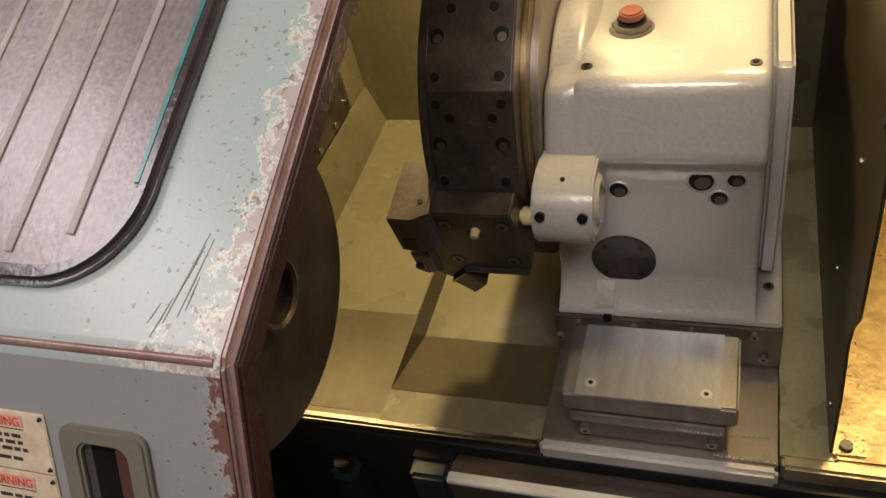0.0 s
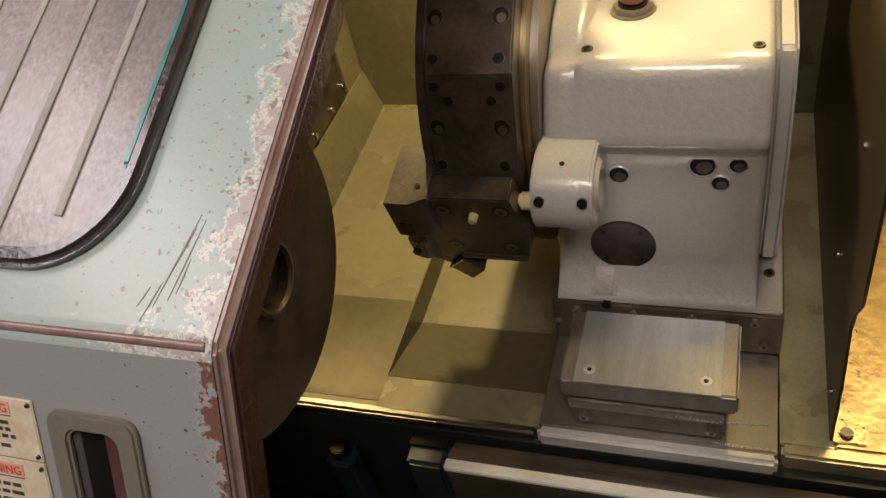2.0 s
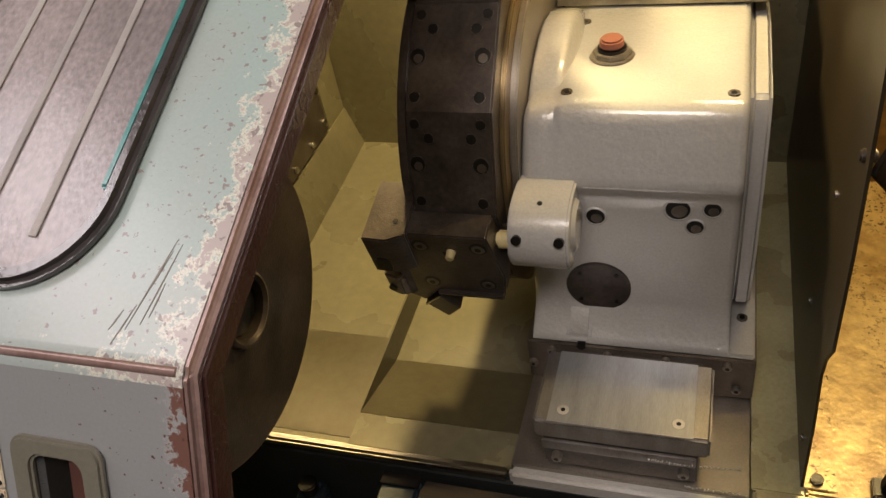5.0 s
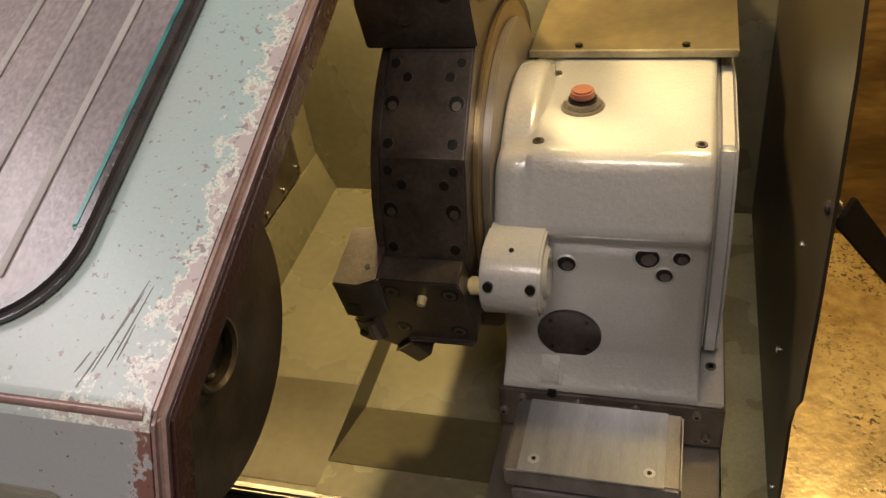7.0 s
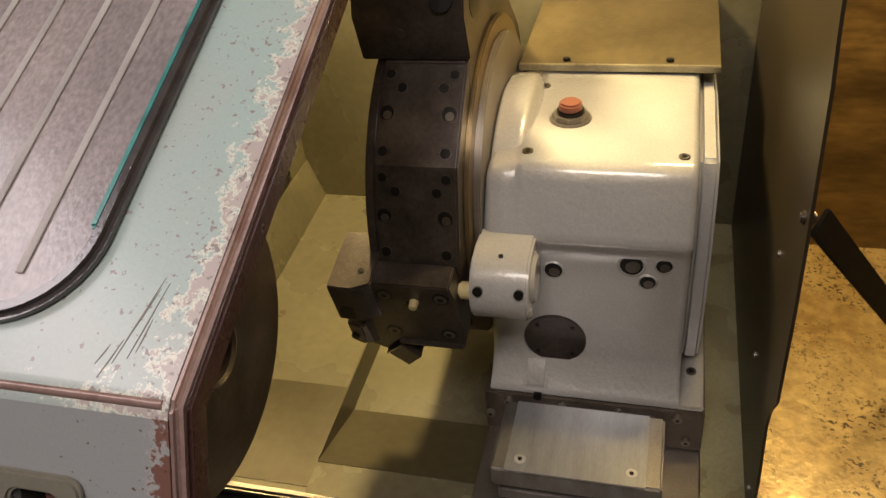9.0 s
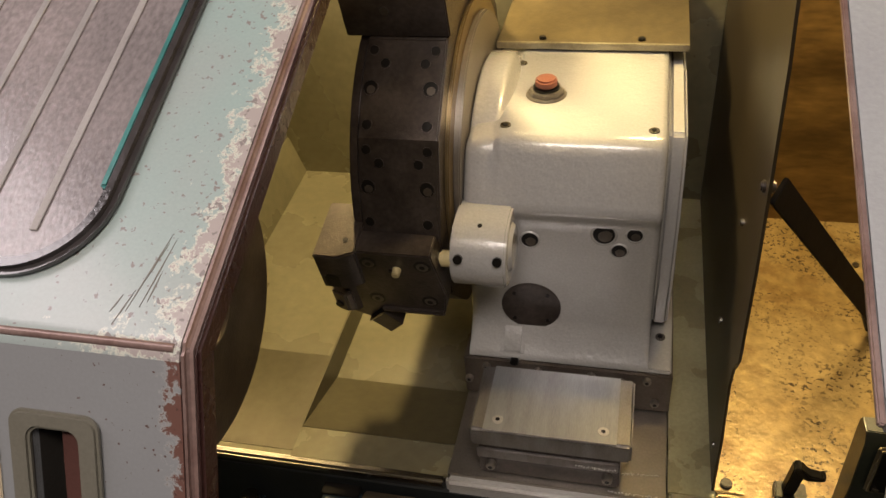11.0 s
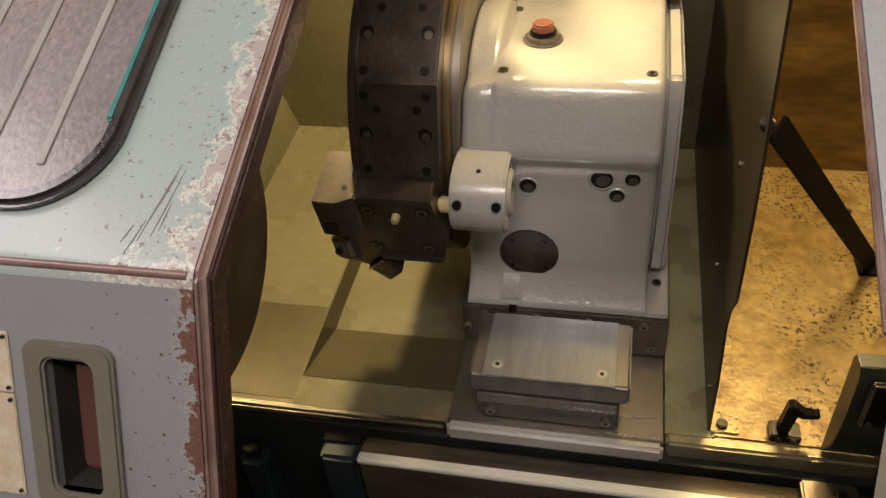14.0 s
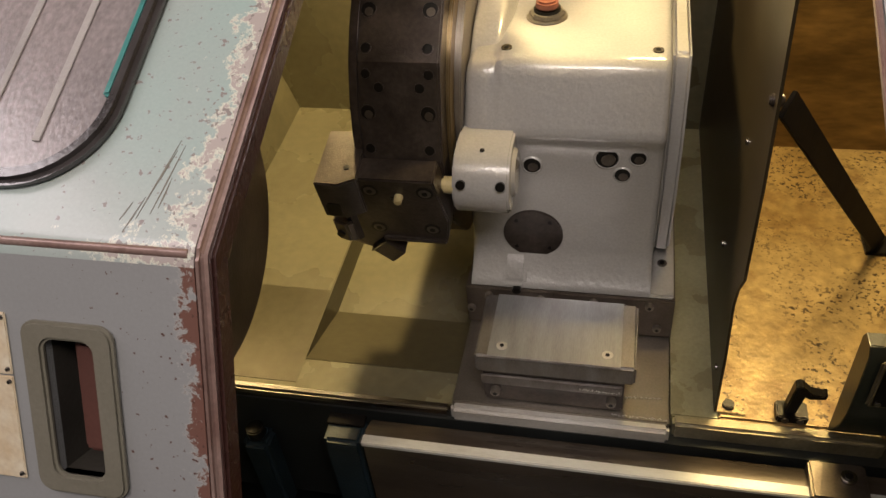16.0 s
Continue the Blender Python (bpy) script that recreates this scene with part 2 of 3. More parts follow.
def box(u0, u1, v0, v1, w0, w1, bevel=0.0, segments=2):
    bm = bmesh.new()
    bmesh.ops.create_cube(bm, size=1)
    bmesh.ops.transform(bm, verts=bm.verts, matrix=Matrix.Translation(((u0 + u1) / 2, (v0 + v1) / 2, (w0 + w1) / 2)) @ Matrix.Diagonal((u1 - u0, v1 - v0, w1 - w0, 1)))
    return bevelled(bm, bevel, segments)


def prism(profile, a, b, axis="u", bevel=0.0, segments=2):
    """A profile drawn out along one axis. For u the profile holds (v, w), for v (u, w), for w (u, v)."""
    def spot(p, q):
        return {"u": (q, p[0], p[1]), "v": (p[0], q, p[1]), "w": (p[0], p[1], q)}[axis]
    bm = bmesh.new()
    one = [bm.verts.new(spot(p, a)) for p in profile]
    two = [bm.verts.new(spot(p, b)) for p in profile]
    k = len(profile)
    bm.faces.new(one)
    bm.faces.new(two[::-1])
    for i in range(k):
        bm.faces.new((one[i], one[(i + 1) % k], two[(i + 1) % k], two[i]))
    bmesh.ops.recalc_face_normals(bm, faces=bm.faces)
    return bevelled(bm, bevel, segments)


def rod(start, end, r0, r1=None, sides=24, bevel=0.0):
    start, end = Vector(start), Vector(end)
    bm = bmesh.new()
    bmesh.ops.create_cone(bm, cap_ends=True, segments=sides, radius1=r0, radius2=r0 if r1 is None else r1, depth=(end - start).length)
    turn = (end - start).to_track_quat("Z", "Y").to_matrix().to_4x4()
    bmesh.ops.transform(bm, verts=bm.verts, matrix=Matrix.Translation((start + end) / 2) @ turn)
    return bevelled(bm, bevel, 2, 50)


def loft(sections):
    """A closed skin through profiles of (v, w) with as many points, each at its own u."""
    bm = bmesh.new()
    loops = [[bm.verts.new((u, *p)) for p in prof] for u, prof in sections]
    k = len(loops[0])
    for a, c in zip(loops, loops[1:]):
        for i in range(k):
            bm.faces.new((a[i], a[(i + 1) % k], c[(i + 1) % k], c[i]))
    bm.faces.new(loops[0])
    bm.faces.new(loops[-1][::-1])
    bmesh.ops.recalc_face_normals(bm, faces=bm.faces)
    return bm


def rounded(u0, u1, v0, v1, r, n=6):
    pts = []
    for cu, cv, a0 in ((u1 - r, v1 - r, 0), (u0 + r, v1 - r, 90), (u0 + r, v0 + r, 180), (u1 - r, v0 + r, 270)):
        pts += [(cu + r * math.cos(radians(a0 + 90 * i / n)), cv + r * math.sin(radians(a0 + 90 * i / n))) for i in range(n + 1)]
    return pts


def ring_frame(outer, inner, lo, hi, bevel=0.0):
    """A frame between two outlines with as many points, standing on w = lo and reaching w = hi."""
    bm = bmesh.new()
    k = len(outer)
    loops = [[bm.verts.new((*p, h)) for p in pts] for pts, h in ((outer, lo), (outer, hi), (inner, hi), (inner, lo))]
    for a in range(4):
        one, two = loops[a], loops[(a + 1) % 4]
        for i in range(k):
            bm.faces.new((one[i], one[(i + 1) % k], two[(i + 1) % k], two[i]))
    bmesh.ops.recalc_face_normals(bm, faces=bm.faces)
    return bevelled(bm, bevel, 2, 40)


def screw(parent, at, axis, r, height=0.004, mat=None, name="screw"):
    """A screw whose head stands out along axis."""
    at, axis = Vector(at), Vector(axis).normalized()
    head = part(name, rod(at - axis * 0.002, at + axis * height, r, r, 16, r * 0.15), mat or BLACK, parent)
    return head


# A flat disc; the shade inside the hole is its black colour.
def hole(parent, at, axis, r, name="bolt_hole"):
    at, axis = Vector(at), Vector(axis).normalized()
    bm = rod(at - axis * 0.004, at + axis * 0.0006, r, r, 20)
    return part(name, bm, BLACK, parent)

def bore_rim(at, r):
    """A rounded rim round a bore in the housing's front face."""
    bm = bmesh.new()
    loops = []
    for k, (grow, out) in enumerate(((1.0, 0.0), (1.03, 0.0012), (1.10, 0.0016), (1.20, 0.0008), (1.26, -0.0006))):
        loops.append([bm.verts.new((at[0] + r * grow * math.cos(i * math.pi / 12), at[1] - out, at[2] + r * grow * math.sin(i * math.pi / 12))) for i in range(24)])
    for one, two in zip(loops, loops[1:]):
        for i in range(24):
            bm.faces.new((one[i], one[(i + 1) % 24], two[(i + 1) % 24], two[i]))
    return bm


# ---- structure: slant bed and chip pan ----
setting("ground", box(-6, 6, -6, 6, -0.05, 0.0), DARK, "dark workshop floor", UPRIGHT)
setting("floor_pan", prism([(1.43, 0.314), (1.946, 0.335), (1.946, 0.32), (1.43, 0.299)], -0.62, -0.273), PAN, "painted sheet-metal chip pan")
# Front sheet, slope and step edge carry the shade in their darker colour.
setting("floor_apron", prism([(1.236, 0.3105), (1.32, 0.315), (1.4298, 0.314), (1.4298, 0.299), (1.236, 0.295)], -0.62, -0.273), APRON, "front sheet of the chip pan, shade put into its colour")
setting("floor_chute", prism([(1.425, 0.267), (1.70, 0.275), (1.946, 0.30), (1.946, 0.25), (1.425, 0.235)], -0.273, -0.031), PAN, "sunken chute in the chip pan")
setting("floor_slope", prism([(1.279, 0.315), (1.4248, 0.267), (1.4248, 0.235), (1.279, 0.29)], -0.273, -0.031), APRON, "slope into the chute, shade put into its colour")
setting("floor_lip", merge(box(-0.62, -0.273, 1.222, 1.2358, 0.295, 0.3105, 0.001), box(-0.273, -0.031, 1.222, 1.2788, 0.29, 0.315, 0.001)), PAN, "worn painted lip of the chip pan")
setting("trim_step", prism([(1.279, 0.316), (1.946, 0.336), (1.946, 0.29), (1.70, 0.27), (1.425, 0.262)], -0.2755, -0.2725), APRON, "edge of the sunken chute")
setting("wall_back", box(-0.60, 0.331, 1.946, 1.976, 0.25, 1.7), PAN, "painted back wall of the enclosure")
setting("wall_left", box(-0.64, -0.530, 1.8625, 1.946, 0.30, 1.7, 0.003), PAN, "painted left wall of the enclosure")
setting("trim_left", prism([(-0.56, 0.31), (-0.502, 0.318), (-0.502, 0.330), (-0.529, 0.42), (-0.56, 0.42)], 1.30, 1.9455, "v"), PAN, "sloping fillet strip")
setting("floor_right", box(0.337, 1.25, 1.242, 1.92, 0.28, 0.322, 0.003), BEDR, "oil-stained rusty bed guard")
setting("floor_strip", box(0.274, 0.337, 1.242, 1.946, 0.28, 0.318, 0.002), FLOORS, "green-grey painted guard strip")
setting("wall_brown", box(0.337, 1.25, 1.89, 1.93, 0.30, 1.9), BACK, "oily brown back wall")
setting("wall_east", box(1.22, 1.25, 0.36, 2.02, 0.0, 2.28), COVERP, "grey painted machine side", UPRIGHT)
setting("wall_west", box(-1.00, -0.97, 0.36, 2.02, 0.0, 2.28), COVERP, "grey painted machine side", UPRIGHT)
setting("wall_rear", box(-0.97, 1.22, 1.99, 2.02, 0.0, 2.28), COVERP, "grey painted machine back", UPRIGHT)
setting("ceiling_casing", box(-1.00, 1.25, 0.86, 2.02, 2.28, 2.30), COVERP, "grey painted machine roof", UPRIGHT)
setting("wall_plinth", box(-0.97, 1.22, 0.40, 1.99, 0.0, 0.45), DARK, "dark machine plinth", UPRIGHT)
setting("wall_bed", prism([(1.206, 0.30), (1.206, 0.05), (1.3, 0.05), (1.3, 0.28)], -0.62, 1.25), DARK, "oily dark bed casting")
setting("trim_ledge", box(-0.62, -0.033, 1.210, 1.224, 0.292, 0.318, 0.004, 3), STEEL, "worn steel lip of the pan")
setting("trim_lip", box(0.276, 0.545, 1.222, 1.241, 0.285, 0.324, 0.004, 3), EDGE, "painted lip worn to bare metal")
setting("trim_cover", prism([(1.150, 0.300), (1.176, 0.302), (1.198, 0.292), (1.198, 0.10), (1.150, 0.10)], -0.150, 0.9, "u", 0.003), WAYS, "dark oily way cover")
setting("trim_strip", box(-0.150, 0.9, 1.1465, 1.163, 0.296, 0.3040, 0.0015), PALE, "pale painted edge of the way cover")
setting("wall_under", box(-0.62, 1.25, 1.03, 1.05, -0.3, 0.06), DARK, "dark lower guard")

# hoses and blocks under the pan
block = thing("coolant_block", (-0.28, 1.16, 0.15), "dark blue-grey painted block under the pan", "machine block")
part("block_body", box(-0.215, -0.158, 1.158, 1.205, 0.06, 0.284, 0.006, 3), BLUE, block)
part("block_flange", box(-0.215, -0.158, 1.185, 1.205, 0.2845, 0.289, 0.001), MATT, block)
hose = thing("valve_block", (-0.33, 1.17, 0.1), "dark blue-grey valve block in shade", "valve block")
part("valve_body", box(-0.36, -0.315, 1.165, 1.205, 0.05, 0.235, 0.008, 3), BLUE, hose)
part("valve_cap", rod((-0.338, 1.185, 0.235), (-0.338, 1.185, 0.255), 0.014, None, 20, 0.002), BLACK, hose)

# headstock panel with screws
head = thing("headstock_panel", (-0.60, 1.60, 0.34), "dark headstock panel with button-head screws", "machine panel")
part("panel", box(-0.60, -0.528, 1.30, 1.862, 0.42, 1.1, 0.006, 3), OILY, head)
for v, w in ((1.845, 0.45), (1.845, 0.52), (1.78, 0.44), (1.70, 0.44), (1.62, 0.44)):
    screw(head, (-0.528, v, w), (1, 0, 0), 0.007, 0.005, STEEL)

# ---- chuck ----
CC = (1.072, 0.752)
chuck = thing("lathe_chuck", (-0.30, *CC), "oily steel lathe chuck with an open bore", "lathe chuck")
bm = rod((-0.33, *CC), (-0.222, *CC), 0.163, None, 96, 0.004)
part("chuck_body", bm, TURRET, chuck)
part("chuck_back", rod((-0.56, *CC), (-0.33, *CC), 0.145, None, 64), OILY, chuck)
steps = ((0.039, 0.0), (0.039, 0.010), (0.037, 0.014), (0.034, 0.015), (0.030, 0.012), (0.028, 0.002))
bm = bmesh.new()
turns = 48
rings = [[bm.verts.new((-0.222 + h, CC[0] + r * math.cos(2 * math.pi * i / turns), CC[1] + r * math.sin(2 * math.pi * i / turns))) for i in range(turns)] for r, h in steps]
for a, c in zip(rings, rings[1:]):
    for i in range(turns):
        bm.faces.new((a[i], a[(i + 1) % turns], c[(i + 1) % turns], c[i]))
part("bore_ring", bm, TURRET, chuck, "bright steel ring round the bore")
part("bore", rod((-0.2215, *CC), (-0.2175, *CC), 0.0265, None, 40), BLACK, chuck)

# ---- saddle ----
saddle = thing("saddle", (0.12, 1.3, 0.3), "oily steel saddle with a bright front lip", "machine slide")
part("saddle_plate", box(-0.031, 0.272, 1.224, 1.80, 0.25, 0.320, 0.003), CHUCK, saddle)
part("front_lip", box(-0.031, 0.272, 1.208, 1.2235, 0.285, 0.323, 0.005, 3), LIPS, saddle, "bright worn steel lip")
part("slide_rail", box(0.015, 0.208, 1.236, 1.70, 0.3205, 0.3875, 0.003), TURRET, saddle)
part("wiper_strip", box(0.013, 0.206, 1.2315, 1.2358, 0.359, 0.378, 0.0012), PLATE, saddle)
slide_cover = part("slide_cover", box(0.006, 0.221, 1.228, 1.346, 0.388, 0.423, 0.0035, 3), PLATE, saddle, "ground steel cover plate")
part("cover_pad", box(0.024, 0.201, 1.2285, 1.345, 0.4232, 0.4237, 0.0002, 1), STREAKED, slide_cover, "brighter streaked area of the cover plate")
for u in (0.042, 0.183):
    part("screw_ring", rod((u, 1.248, 0.4237), (u, 1.248, 0.4243), 0.0075, 0.007, 24), LIPS, slide_cover)
    part("screw_socket", rod((u, 1.248, 0.4243), (u, 1.248, 0.4246), 0.0032, None, 6), BLACK, slide_cover)
for u in (0.032, 0.192):
    screw(saddle, (u, 1.236, 0.345), (0, -1, 0), 0.0068, 0.010, CHUCK)
    part("screw_socket", rod((u, 1.2262, 0.345), (u, 1.2256, 0.345), 0.0034, None, 6), BLACK, saddle)

def swarf(name, label, runs):
    """Wet metal chips strung along the edges where the slide is wiped."""
    rng = random.Random(11)
    bm = bmesh.new()
    for (u0, v0), (u1, v1), w, count in runs:
        for i in range(count):
            f = (i + rng.uniform(-0.3, 0.3)) / count
            r = rng.uniform(0.0007, 0.0017)
            m = Matrix.Translation((u0 + (u1 - u0) * f, v0 + (v1 - v0) * f + rng.uniform(-0.001, 0.001), w + r * 0.6)) @ Euler([rng.uniform(0, 3) for _ in range(3)]).to_matrix().to_4x4()
            bmesh.ops.create_icosphere(bm, subdivisions=1, radius=r, matrix=m @ Matrix.Diagonal((1.4, 0.8, 0.8, 1)))
    return setting(name, bm, LIPS, label, kind="stuff")


swarf("metal_swarf", "wet bright metal chips along the saddle edge", (((0.195, 1.2275), (0.270, 1.2275), 0.323, 26), ((0.212, 1.262), (0.262, 1.266), 0.320, 22), ((0.150, 1.2275), (0.204, 1.2275), 0.370, 20)))

# ---- turret housing ----
TC = (1.606, 0.652)
housing = thing("turret_housing", (0.12, 1.5, 0.42), "grey-painted cast turret housing with a red plug", "turret housing", basis=CARRIAGE)
shell = [(1.398, 0.4005), (1.3985, 0.4045), (1.4035, 0.4095), (1.411, 0.417), (1.4195, 0.428), (1.4265, 0.441), (1.431, 0.458), (1.4305, 0.53),
         (1.4295, 0.618), (1.4285, 0.632), (1.425, 0.644), (1.4195, 0.654), (1.4175, 0.662), (1.421, 0.672), (1.4485, 0.728), (1.454, 0.739), (1.462, 0.746), (1.474, 0.750),
         (1.655, 0.750), (1.74, 0.750), (1.775, 0.735), (1.80, 0.70), (1.80, 0.4005)]


def eased(profile, back, drop, slant=0.0):
    """The profile moved back and lowered at its top, for a rounded end."""
    return [(v + back * min(1, max(0, (w - 0.41) / 0.05)) + (slant if w > 0.70 and v < 1.6 else 0), w - drop * min(1, max(0, (w - 0.60) / 0.14))) for v, w in profile]


sections = [(-0.0245, eased(shell, 0.014, 0.030)), (-0.0235, eased(shell, 0.008, 0.021)), (-0.019, eased(shell, 0.003, 0.013)), (-0.012, eased(shell, 0, 0.009)), (0.006, eased(shell, 0, 0.007)),
            (0.016, eased(shell, 0, 0.0055, 0.004)), (0.022, eased(shell, 0, 0.001, 0.001)), (0.028, shell), (0.228, shell),
            (0.234, eased(shell, 0.0015, 0.002)), (0.237, eased(shell, 0.005, 0.005)), (0.238, eased(shell, 0.010, 0.010))]
part("casting", loft(sections), HOUSING, housing, "", 50)
collar_steps = ((-0.0232, 0.150), (-0.0232, 0.170), (-0.0215, 0.1755), (-0.017, 0.178), (0.010, 0.178), (0.016, 0.176), (0.020, 0.171), (0.024, 0.160), (0.030, 0.145), (0.040, 0.130), (0.052, 0.12))
collar = bmesh.new()
rounds = [[collar.verts.new((u, 1.609 + r * math.cos(2 * math.pi * i / 96), 0.600 + r * math.sin(2 * math.pi * i / 96))) for i in range(96)] for u, r in collar_steps]
for one, two in zip(rounds, rounds[1:]):
    for i in range(96):
        collar.faces.new((one[i], one[(i + 1) % 96], two[(i + 1) % 96], two[i]))
part("collar", collar, HOUSING, housing, "round cast collar behind the turret", 60)
cheek = [(1.500, 0.738), (1.478, 0.70), (1.462, 0.62), (1.462, 0.52), (1.48, 0.42), (1.80, 0.42), (1.80, 0.72), (1.68, 0.738)]
part("end_cap", prism(cheek, 0.2385, 0.262, "u", 0.005, 3), HOUSING, housing)
part("foot_pad", prism([(1.397, 0.399), (1.400, 0.404), (1.575, 0.406), (1.58, 0.46), (1.80, 0.46), (1.80, 0.40), (1.5, 0.399)], 0.2352, 0.271, "u", 0.002), HOUSING, housing)
part("foot_boss", prism([(1.3955, 0.400), (1.3975, 0.412), (1.4205, 0.436), (1.430, 0.446), (1.44, 0.404)], 0.022, 0.058, "u", 0.0055, 4), HOUSING, housing)
part("foot_band", box(-0.033, 0.2735, 1.394, 1.80, 0.322, 0.399, 0.002), OILY, housing, "bare oily steel base of the housing")
for u, w in ((0.002, 0.386), (0.080, 0.386), (0.158, 0.387), (0.238, 0.388), (0.252, 0.343), (-0.026, 0.356)):
    screw(housing, (u, 1.394, w), (0, -1, 0), 0.0062, 0.007, CHUCK)
    part("screw_socket", rod((u, 1.3872, w), (u, 1.3866, w), 0.003, None, 6), BLACK, housing)
screw(housing, (0.044, 1.398, 0.399), (0, -1, 0), 0.0065, 0.007, BLACK)
part("pad_screw", rod((0.254, 1.467, 0.4055), (0.254, 1.467, 0.4075), 0.0075, 0.007, 20), STEEL, housing)
part("screw_socket", rod((0.254, 1.467, 0.4075), (0.254, 1.467, 0.408), 0.004, None, 6), BLACK, housing)
knuckle = [(1.430, 0.666), (1.392, 0.668), (1.368, 0.664), (1.350, 0.652), (1.339, 0.634), (1.336, 0.615), (1.340, 0.596), (1.352, 0.582), (1.372, 0.577), (1.430, 0.579)]
knuckle_part = part("coolant_boss", prism(knuckle, -0.026, 0.047, "u", 0.003), HOUSING, housing, "rounded grey boss")
part("boss_neck", rod((0.0465, 1.392, 0.62), (0.0515, 1.392, 0.62), 0.034, 0.029, 40), HOUSING, housing)
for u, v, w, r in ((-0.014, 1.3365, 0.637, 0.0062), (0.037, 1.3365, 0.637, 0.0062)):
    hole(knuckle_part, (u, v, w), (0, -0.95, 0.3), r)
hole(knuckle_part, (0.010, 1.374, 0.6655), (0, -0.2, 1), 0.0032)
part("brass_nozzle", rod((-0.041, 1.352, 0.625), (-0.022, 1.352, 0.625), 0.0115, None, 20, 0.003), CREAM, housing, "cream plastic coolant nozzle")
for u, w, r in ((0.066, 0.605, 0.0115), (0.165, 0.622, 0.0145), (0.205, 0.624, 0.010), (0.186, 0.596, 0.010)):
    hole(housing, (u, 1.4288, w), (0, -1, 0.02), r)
    part("hole_rim", bore_rim((u, 1.4290, w), r), HOUSING, housing)
    # Lighter disc set low, a painted crescent of light inside the bore.
    part("hole_lit_crescent", rod((u + 0.0012, 1.4288, w - 0.0028), (u + 0.0012, 1.4279, w - 0.0028), r * 0.62, None, 20), OILY, housing)
part("hole_screw", rod((0.168, 1.4290, 0.621), (0.168, 1.4270, 0.621), 0.008, None, 20), OILY, housing)
disc = part("cover_disc", rod((0.066, 1.433, 0.482), (0.066, 1.4275, 0.482), 0.043, None, 48, 0.001), TURRET, housing, "oily dark steel cover disc")
for k in range(4):
    a = radians(45 + 90 * k)
    part("disc_screw", rod((0.066 + 0.034 * math.cos(a), 1.4275, 0.482 + 0.034 * math.sin(a)), (0.066 + 0.034 * math.cos(a), 1.4265, 0.482 + 0.034 * math.sin(a)), 0.003, None, 12), BLACK, disc)
for u, v in ((0.029, 1.484), (0.219, 1.484), (0.026, 1.664)):
    part("plate_screw", rod((u, v, 0.7495), (u, v, 0.7515), 0.0075, 0.0068, 20), STEEL, housing)
    part("screw_socket", rod((u, v, 0.7515), (u, v, 0.752), 0.0038, None, 6), BLACK, housing)
part("plug_washer", rod((0.072, 1.572, 0.7495), (0.072, 1.572, 0.7530), 0.0285, 0.027, 40, 0.001), CHUCK, housing)
part("plug_collar", rod((0.072, 1.572, 0.753), (0.072, 1.572, 0.7595), 0.0245, 0.0235, 8, 0.001), CHUCK, housing, "steel plug nut")
part("plug_neck", rod((0.072, 1.572, 0.7595), (0.072, 1.572, 0.763), 0.0185, 0.018, 32), BLACK, housing)
part("plug", rod((0.072, 1.572, 0.763), (0.072, 1.572, 0.775), 0.0155, 0.015, 32, 0.0025), ORANGE, housing, "dull red plastic plug")

way = thing("way_cover", (0.12, 1.8, 0.74), "yellowed sheet-metal way cover with screws", "way cover", basis=CARRIAGE)
part("cover_sheet", prism([(1.712, 0.757), (1.712, 0.761), (1.96, 0.761), (1.96, 0.757)], -0.020, 0.264, "u"), OILED, way)
part("cover_hem", box(-0.020, 0.264, 1.705, 1.712, 0.7535, 0.7635, 0.001), EDGE, way)
for u in (0.048, 0.195):
    screw(way, (u, 1.727, 0.761), (0, 0, 1), 0.0055, 0.004, BLACK)

# ---- turret ----
TR = 0.25
FLAT = TR * math.cos(radians(15))
turret = thing("tool_turret", (-0.10, TC[0], TC[1]), "dark steel twelve-station tool turret", "tool turret", basis=CARRIAGE)
FIRST = 149.5
ring = [(TC[0] + TR * math.cos(radians(FIRST + 30 * i)), TC[1] + TR * math.sin(radians(FIRST + 30 * i))) for i in range(12)]
part("turret_disc", prism(ring, -0.143, -0.039, "u", 0.0025), TURRET, turret, "", 14)
part("face_plate", rod((-0.157, *TC), (-0.1425, *TC), 0.242, None, 96, 0.003), TURRET, turret)
part("back_plate", rod((-0.0395, *TC), (-0.033, *TC), 0.214, None, 96, 0.002), HUB, turret, "yellow-stained back plate")
part("hub_ring", rod((-0.0332, *TC), (-0.0235, *TC), 0.190, None, 96, 0.002), CHUCK, turret, "turned steel ring")


def on_station(angle, bm):
    """Shapes drawn with u along the turret's axis, v up along a station's flat and w outwards from the turret's centre."""
    a = radians(angle)
    m = Matrix(((1, 0, 0, 0), (0, math.sin(a), math.cos(a), TC[0]), (0, -math.cos(a), math.sin(a), TC[1]), (0, 0, 0, 1)))
    bmesh.ops.transform(bm, verts=bm.verts, matrix=m)
    return bm


PATTERN = ((-0.133, 0.0495, 0.0058), (-0.053, 0.0495, 0.0058), (-0.117, 0.0325, 0.006), (-0.065, 0.0325, 0.006),
           (-0.133, 0.0005, 0.0092), (-0.055, 0.0005, 0.0094), (-0.133, -0.0475, 0.0062), (-0.055, -0.0475, 0.0064))
